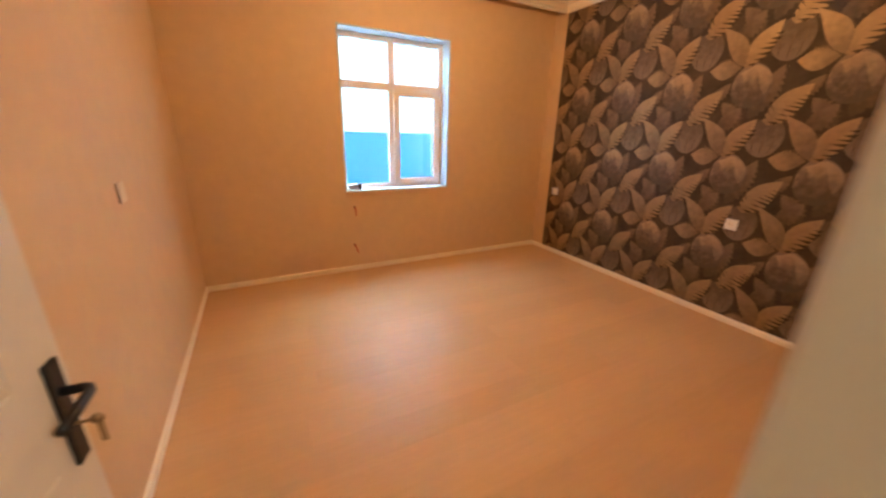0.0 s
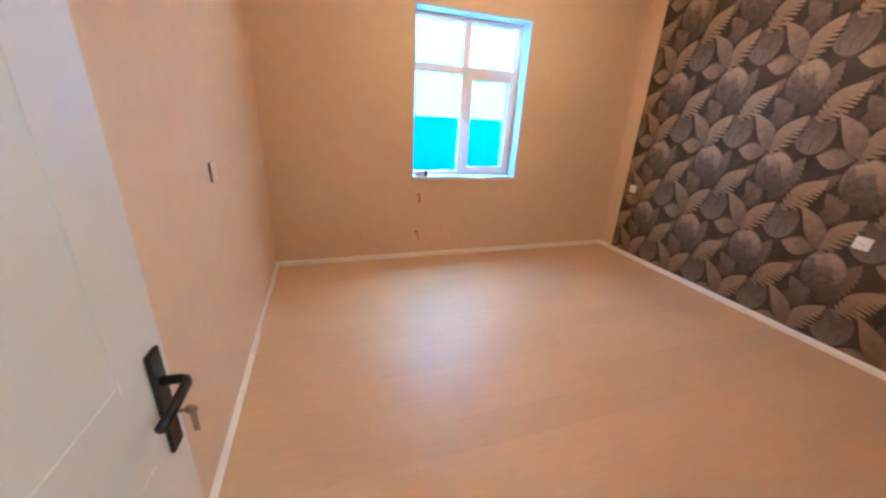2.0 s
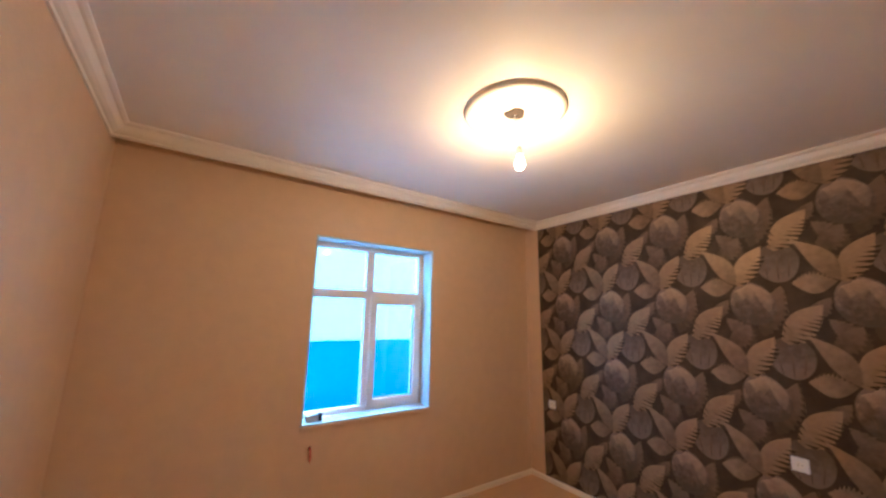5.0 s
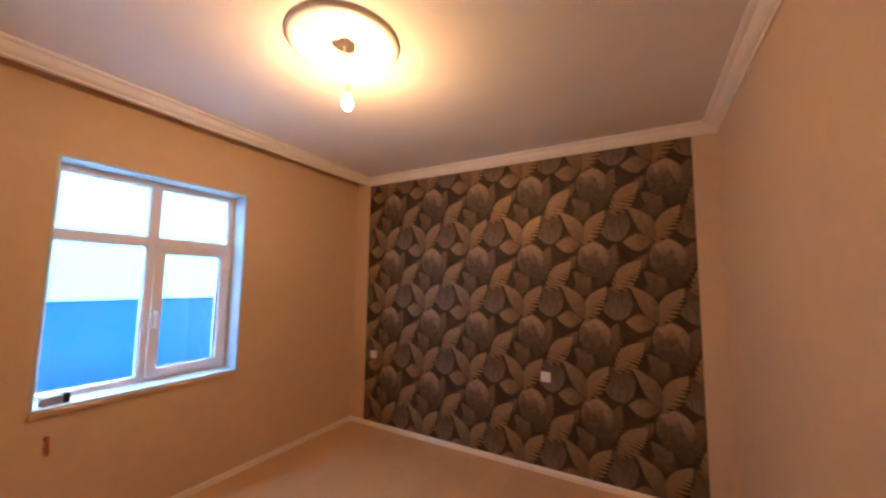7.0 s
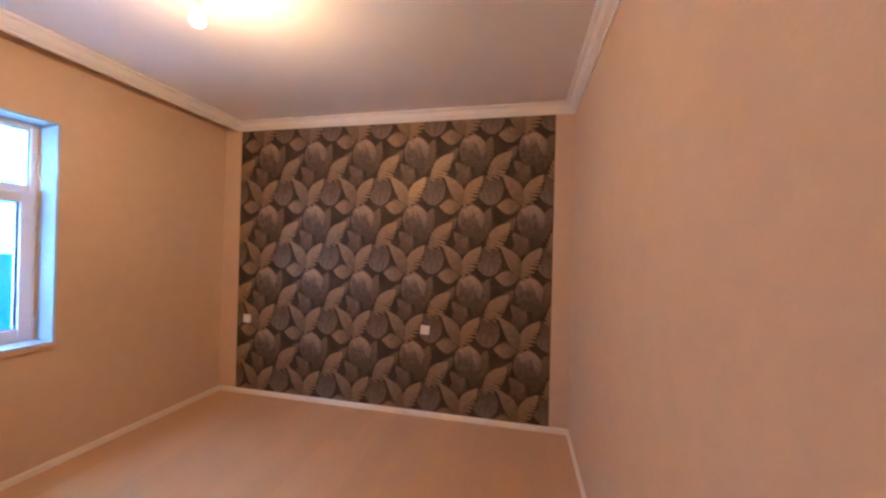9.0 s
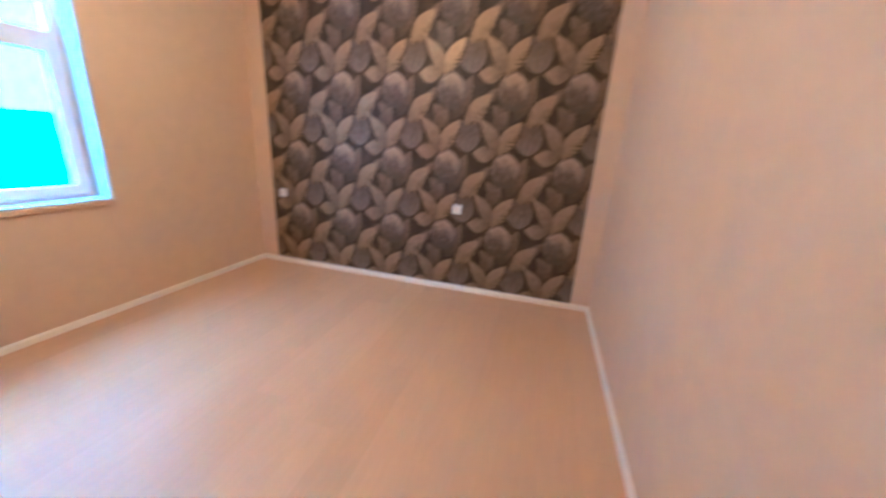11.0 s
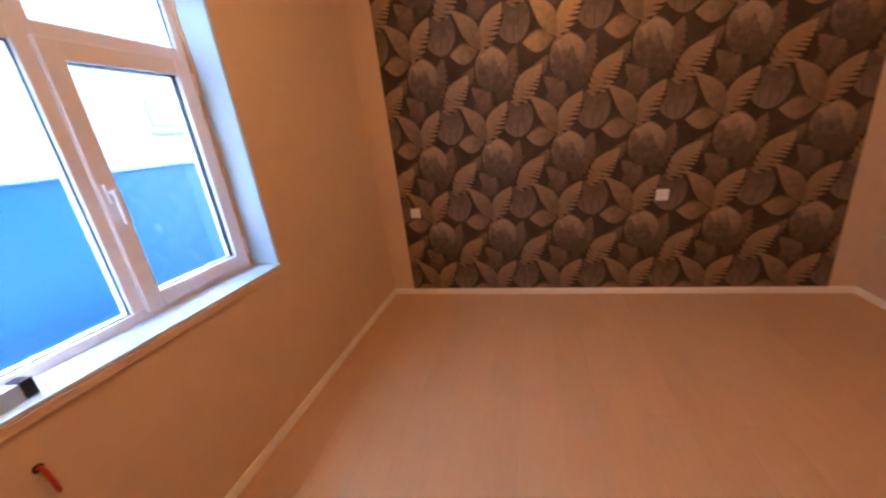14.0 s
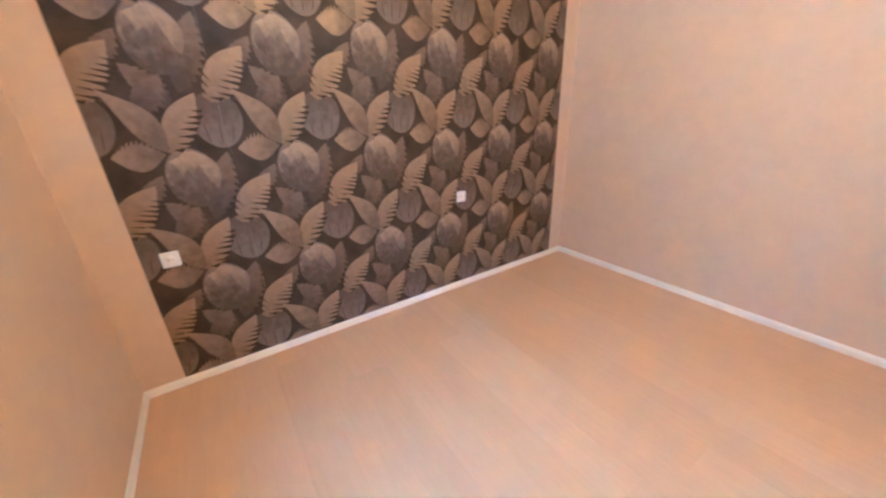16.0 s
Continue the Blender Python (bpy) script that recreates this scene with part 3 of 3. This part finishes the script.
# ---- sockets, switch, cables ----
def socket(y, z, tilt):
    s = thing("wall_socket", (-0.002, y, z), "white square wall socket on the dark wallpaper", "socket", "sockets on the feature wall", turn=(tilt, 0, 0))
    part("faceplate", box((-0.010, -0.042, -0.042), (0.0, 0.042, 0.042), 0.003), M_PLATE, s)
    ring = lathe([(0.021, 0.0), (0.027, 0.0), (0.027, 0.003), (0.024, 0.004), (0.021, 0.0)], 28, m=Matrix.Translation((-0.010, 0, 0)) @ Matrix.Rotation(-math.pi / 2, 4, "Y"))
    part("rim", ring, M_PLATE, s)
    part("recess", lathe([(0.0, 0.0004), (0.0208, 0.0004), (0.0208, 0.0008), (0.0, 0.0008)], 28, m=Matrix.Translation((-0.010, 0, 0)) @ Matrix.Rotation(-math.pi / 2, 4, "Y")), M_SKIRT, s)
    for dy in (-0.0095, 0.0095):
        part("pin_hole", lathe([(0.0, 0.001), (0.0028, 0.001), (0.0028, 0.0016), (0.0, 0.0016)], 12, m=Matrix.Translation((-0.010, dy, 0)) @ Matrix.Rotation(-math.pi / 2, 4, "Y")), M_DARK, s, "dark pin hole")
    return s


socket(-0.325, 0.782, 0)
socket(-2.256, 0.803, 2)

sw = thing("light_switch", (-W, -1.565, 1.155), "cream light switch standing off the wall", "switch", turn=(0, 0, 0))
part("back_box", box((0.0, -0.042, -0.045), (0.006, 0.036, 0.043), 0.002), M_DARK, sw, "dark open back box")
part("faceplate", box((0.0045, -0.040, -0.044), (0.0095, 0.043, 0.044), 0.002), M_SWITCH, sw)
part("rocker", box((0.009, -0.030, -0.030), (0.012, 0.030, 0.030), 0.002), M_SWITCH, sw)


def cable(x, z, lean, length):
    c = thing("loose_cable", (x, -0.001, z), "red cable end hanging out of the beige wall", "cable", "cable ends below the window")
    pts = [(0, 0.004, 0), (0, -0.012, 0.002), (lean * 0.15, -0.022, -0.010), (lean * 0.5, -0.026, -length * 0.5), (lean, -0.024, -length)]
    part("sheath", tube(pts, 0.0065, 10), M_WIRE, c)
    part("core", tube([(lean, -0.024, -length), (lean * 1.1, -0.023, -length - 0.012)], 0.0022, 8), M_COPPER, c, "bare copper end")
    part("hole", lathe([(0.0, 0.0), (0.013, 0.0), (0.012, 0.0015), (0.0, 0.0015)], 16, m=Matrix.Rotation(math.pi / 2, 4, "X")), M_MORTAR, c, "rough plaster hole")


cable(-2.462, 0.690, 0.004, 0.085)
cable(-2.485, 0.285, 0.034, 0.085)

# offcut of metal profile on the sill
off = thing("metal_profile_offcut", (-2.435, 0.055, WZ0 + 0.010), "short grey metal tube offcut lying on the sill", "metal offcut", turn=(0, 0, 8))
bm = bmesh.new()
for lo, hi in (((-0.06, -0.022, 0), (0.06, 0.022, 0.002)), ((-0.06, -0.022, 0.048), (0.06, 0.022, 0.050)), ((-0.06, -0.022, 0.002), (0.06, -0.020, 0.048)), ((-0.06, 0.020, 0.002), (0.06, 0.022, 0.048))):
    box(lo, hi, bm=bm)
part("tube", bm, M_ALU, off)
part("end_cap", box((0.032, -0.025, -0.0), (0.064, 0.025, 0.055), 0.003), M_BLACK, off, "black plastic end cap")

# ---- ceiling rose and bulb ----
ROSE = Vector((-1.960, -1.712, H))
rose = thing("ceiling_rose", ROSE, "round white plaster ceiling rose", "ceiling rose")
part("ring", lathe([(0.0, -0.004), (0.220, -0.005), (0.230, -0.010), (0.247, -0.016), (0.265, -0.016), (0.277, -0.011), (0.283, -0.003), (0.283, 0.0), (0.0, 0.0)], 72), M_CORNICE, rose)
hole = lathe([(0.0, -0.010), (0.030, -0.011), (0.052, -0.008), (0.060, -0.0035), (0.0, -0.0035)], 28)
for v in hole.verts:
    v.co.x *= 1.0 + 0.18 * math.sin(3 * math.atan2(v.co.y, v.co.x) + 1)
part("bare_patch", hole, M_MORTAR, rose, "rough brown patch round the cable")

bulb = thing("light_bulb", BULB, "glowing bare bulb hanging from the ceiling on a wire", "light bulb")
top = ROSE - BULB
part("wire", tube([(top.x, top.y, top.z - 0.006), (top.x * 0.9, top.y * 0.9, top.z * 0.86), (top.x * 0.45, top.y * 0.45, top.z * 0.62), (0, 0, 0.098)], 0.003, 8), M_PLATE, bulb, "thin white wire")
part("lamp_holder", lathe([(0.0, 0.102), (0.010, 0.100), (0.016, 0.088), (0.0185, 0.058), (0.0185, 0.046), (0.0, 0.046)], 20), M_ALU, bulb, "grey lamp holder")
glass = lathe([(0.013, 0.048), (0.015, 0.034), (0.024, 0.014), (0.0295, -0.008), (0.028, -0.022), (0.020, -0.036), (0.008, -0.043), (0.0, -0.044)], 28)
gob = part("glass_globe", glass, M_BULB, bulb, "glowing glass globe")
gob.visible_shadow = False

# ---- hall behind the door ----
HY = -D - 0.14
structure("hall_floor", box((-W - T, HY - 3.2, -0.2), (T, HY, -0.004)), M_PLANK, "pale laminate hall floor", "floor")
structure("hall_ceiling", box((-W - T, HY - 3.2, 2.75), (T, HY, 2.95)), M_CEIL, "plain white hall ceiling", "ceiling")
structure("hall_wall_west", box((-W - T - 0.1, HY - 3.2, 0), (-W - T, HY, 2.75)), M_HALL, "plain cream hall wall", "wall")
structure("hall_wall_east", box((T, HY - 3.2, 0), (T + 0.1, HY, 2.75)), M_HALL, "plain cream hall wall", "wall")
structure("hall_wall_south", box((-W - T, HY - 3.3, 0), (T, HY - 3.2, 2.75)), M_HALL, "plain cream hall wall", "wall")
hb = thing("hall_light_bulb", HALL_LAMP, "glowing bare bulb in the hall", "light bulb")
part("hall_cord", tube([(0, 0, 0.05), (0, 0, 0.295)], 0.003, 8), M_PLATE, hb, "white cord")
hg = part("hall_globe", lathe([(0.013, 0.050), (0.024, 0.014), (0.030, -0.008), (0.020, -0.036), (0.0, -0.044)], 24), M_BULB, hb)
hg.visible_shadow = False

# ---- outside ----
ground = box((-60, T + 0.05, -0.5), (60, 90, -0.35))
structure("ground", ground, M_GROUND, "grey concrete yard", "ground")
fence = thing("blue_fence", (0, 0.70, -0.35), "tall bright blue painted fence close to the window", "fence")
for x0, x1 in ((-9.0, -4.6), (-4.6, 0.9), (0.9, 6.0)):
    part("fence_panel", box((x0 + 0.002, 0.0, 0.0), (x1 - 0.002, 0.04, 1.775), 0.003), M_BLUE, fence)
part("fence_cap", box((-9.0, -0.006, 1.775), (6.0, 0.046, 1.79), 0.003), M_BLUE, fence)
house = thing("neighbour_house", (0, 5.5, -0.35), "two-storey pale blue rendered house across the yard", "house")
part("wall", box((-9, 0, 0), (9, 0.4, 6.8), 0.01), M_RENDER, house)
part("roof", box((-9.2, -0.18, 6.8), (9.2, 4.0, 6.92), 0.01), M_ROOF, house)
for x in (3.12, 6.4):
    hw = part("window", box((x - 0.52, -0.02, 2.52), (x + 0.52, 0.02, 3.00), 0.01), M_RENDER, house)
    part("pane", box((x - 0.46, -0.026, 2.57), (x + 0.46, -0.021, 2.96)), M_LEDGE, hw, "blue-grey glass pane")
    part("sill", box((x - 0.58, -0.05, 2.37), (x + 0.58, 0.0, 2.42), 0.01), M_LEDGE, hw, "thin stone sill")

# ---- laminate planks of the floor ----
rng = random.Random(7)
PW, PL = 0.192, 1.285
full_plank = None
y = -D
while y < -0.001:
    wy = min(PW, -y)
    x = -W - rng.uniform(0.0, PL)
    while x < -0.001:
        a, b = max(x, -W), min(x + PL, 0.0)
        if b - a > 0.01:
            whole = abs(b - a - PL) < 1e-6 and abs(wy - PW) < 1e-6
            if whole and full_plank:
                me = full_plank
            else:
                me = mesh_of("plank", box((0.0002, 0.0002, -0.009), (b - a - 0.0002, wy - 0.0002, 0.0), 0.0003), M_PLANK)
                if whole:
                    full_plank = me
            pk = new("plank", me)
            pk.location = (a, y, 0)
            pk.parent = floor
        x += PL
    y += PW
# threshold strip in the doorway
structure("threshold", box((DX0 + 0.03, -D - 0.14, -0.009), (DX1 - 0.03, -D, 0.003), 0.002), M_SKIRT, "cream threshold strip in the doorway", "threshold")
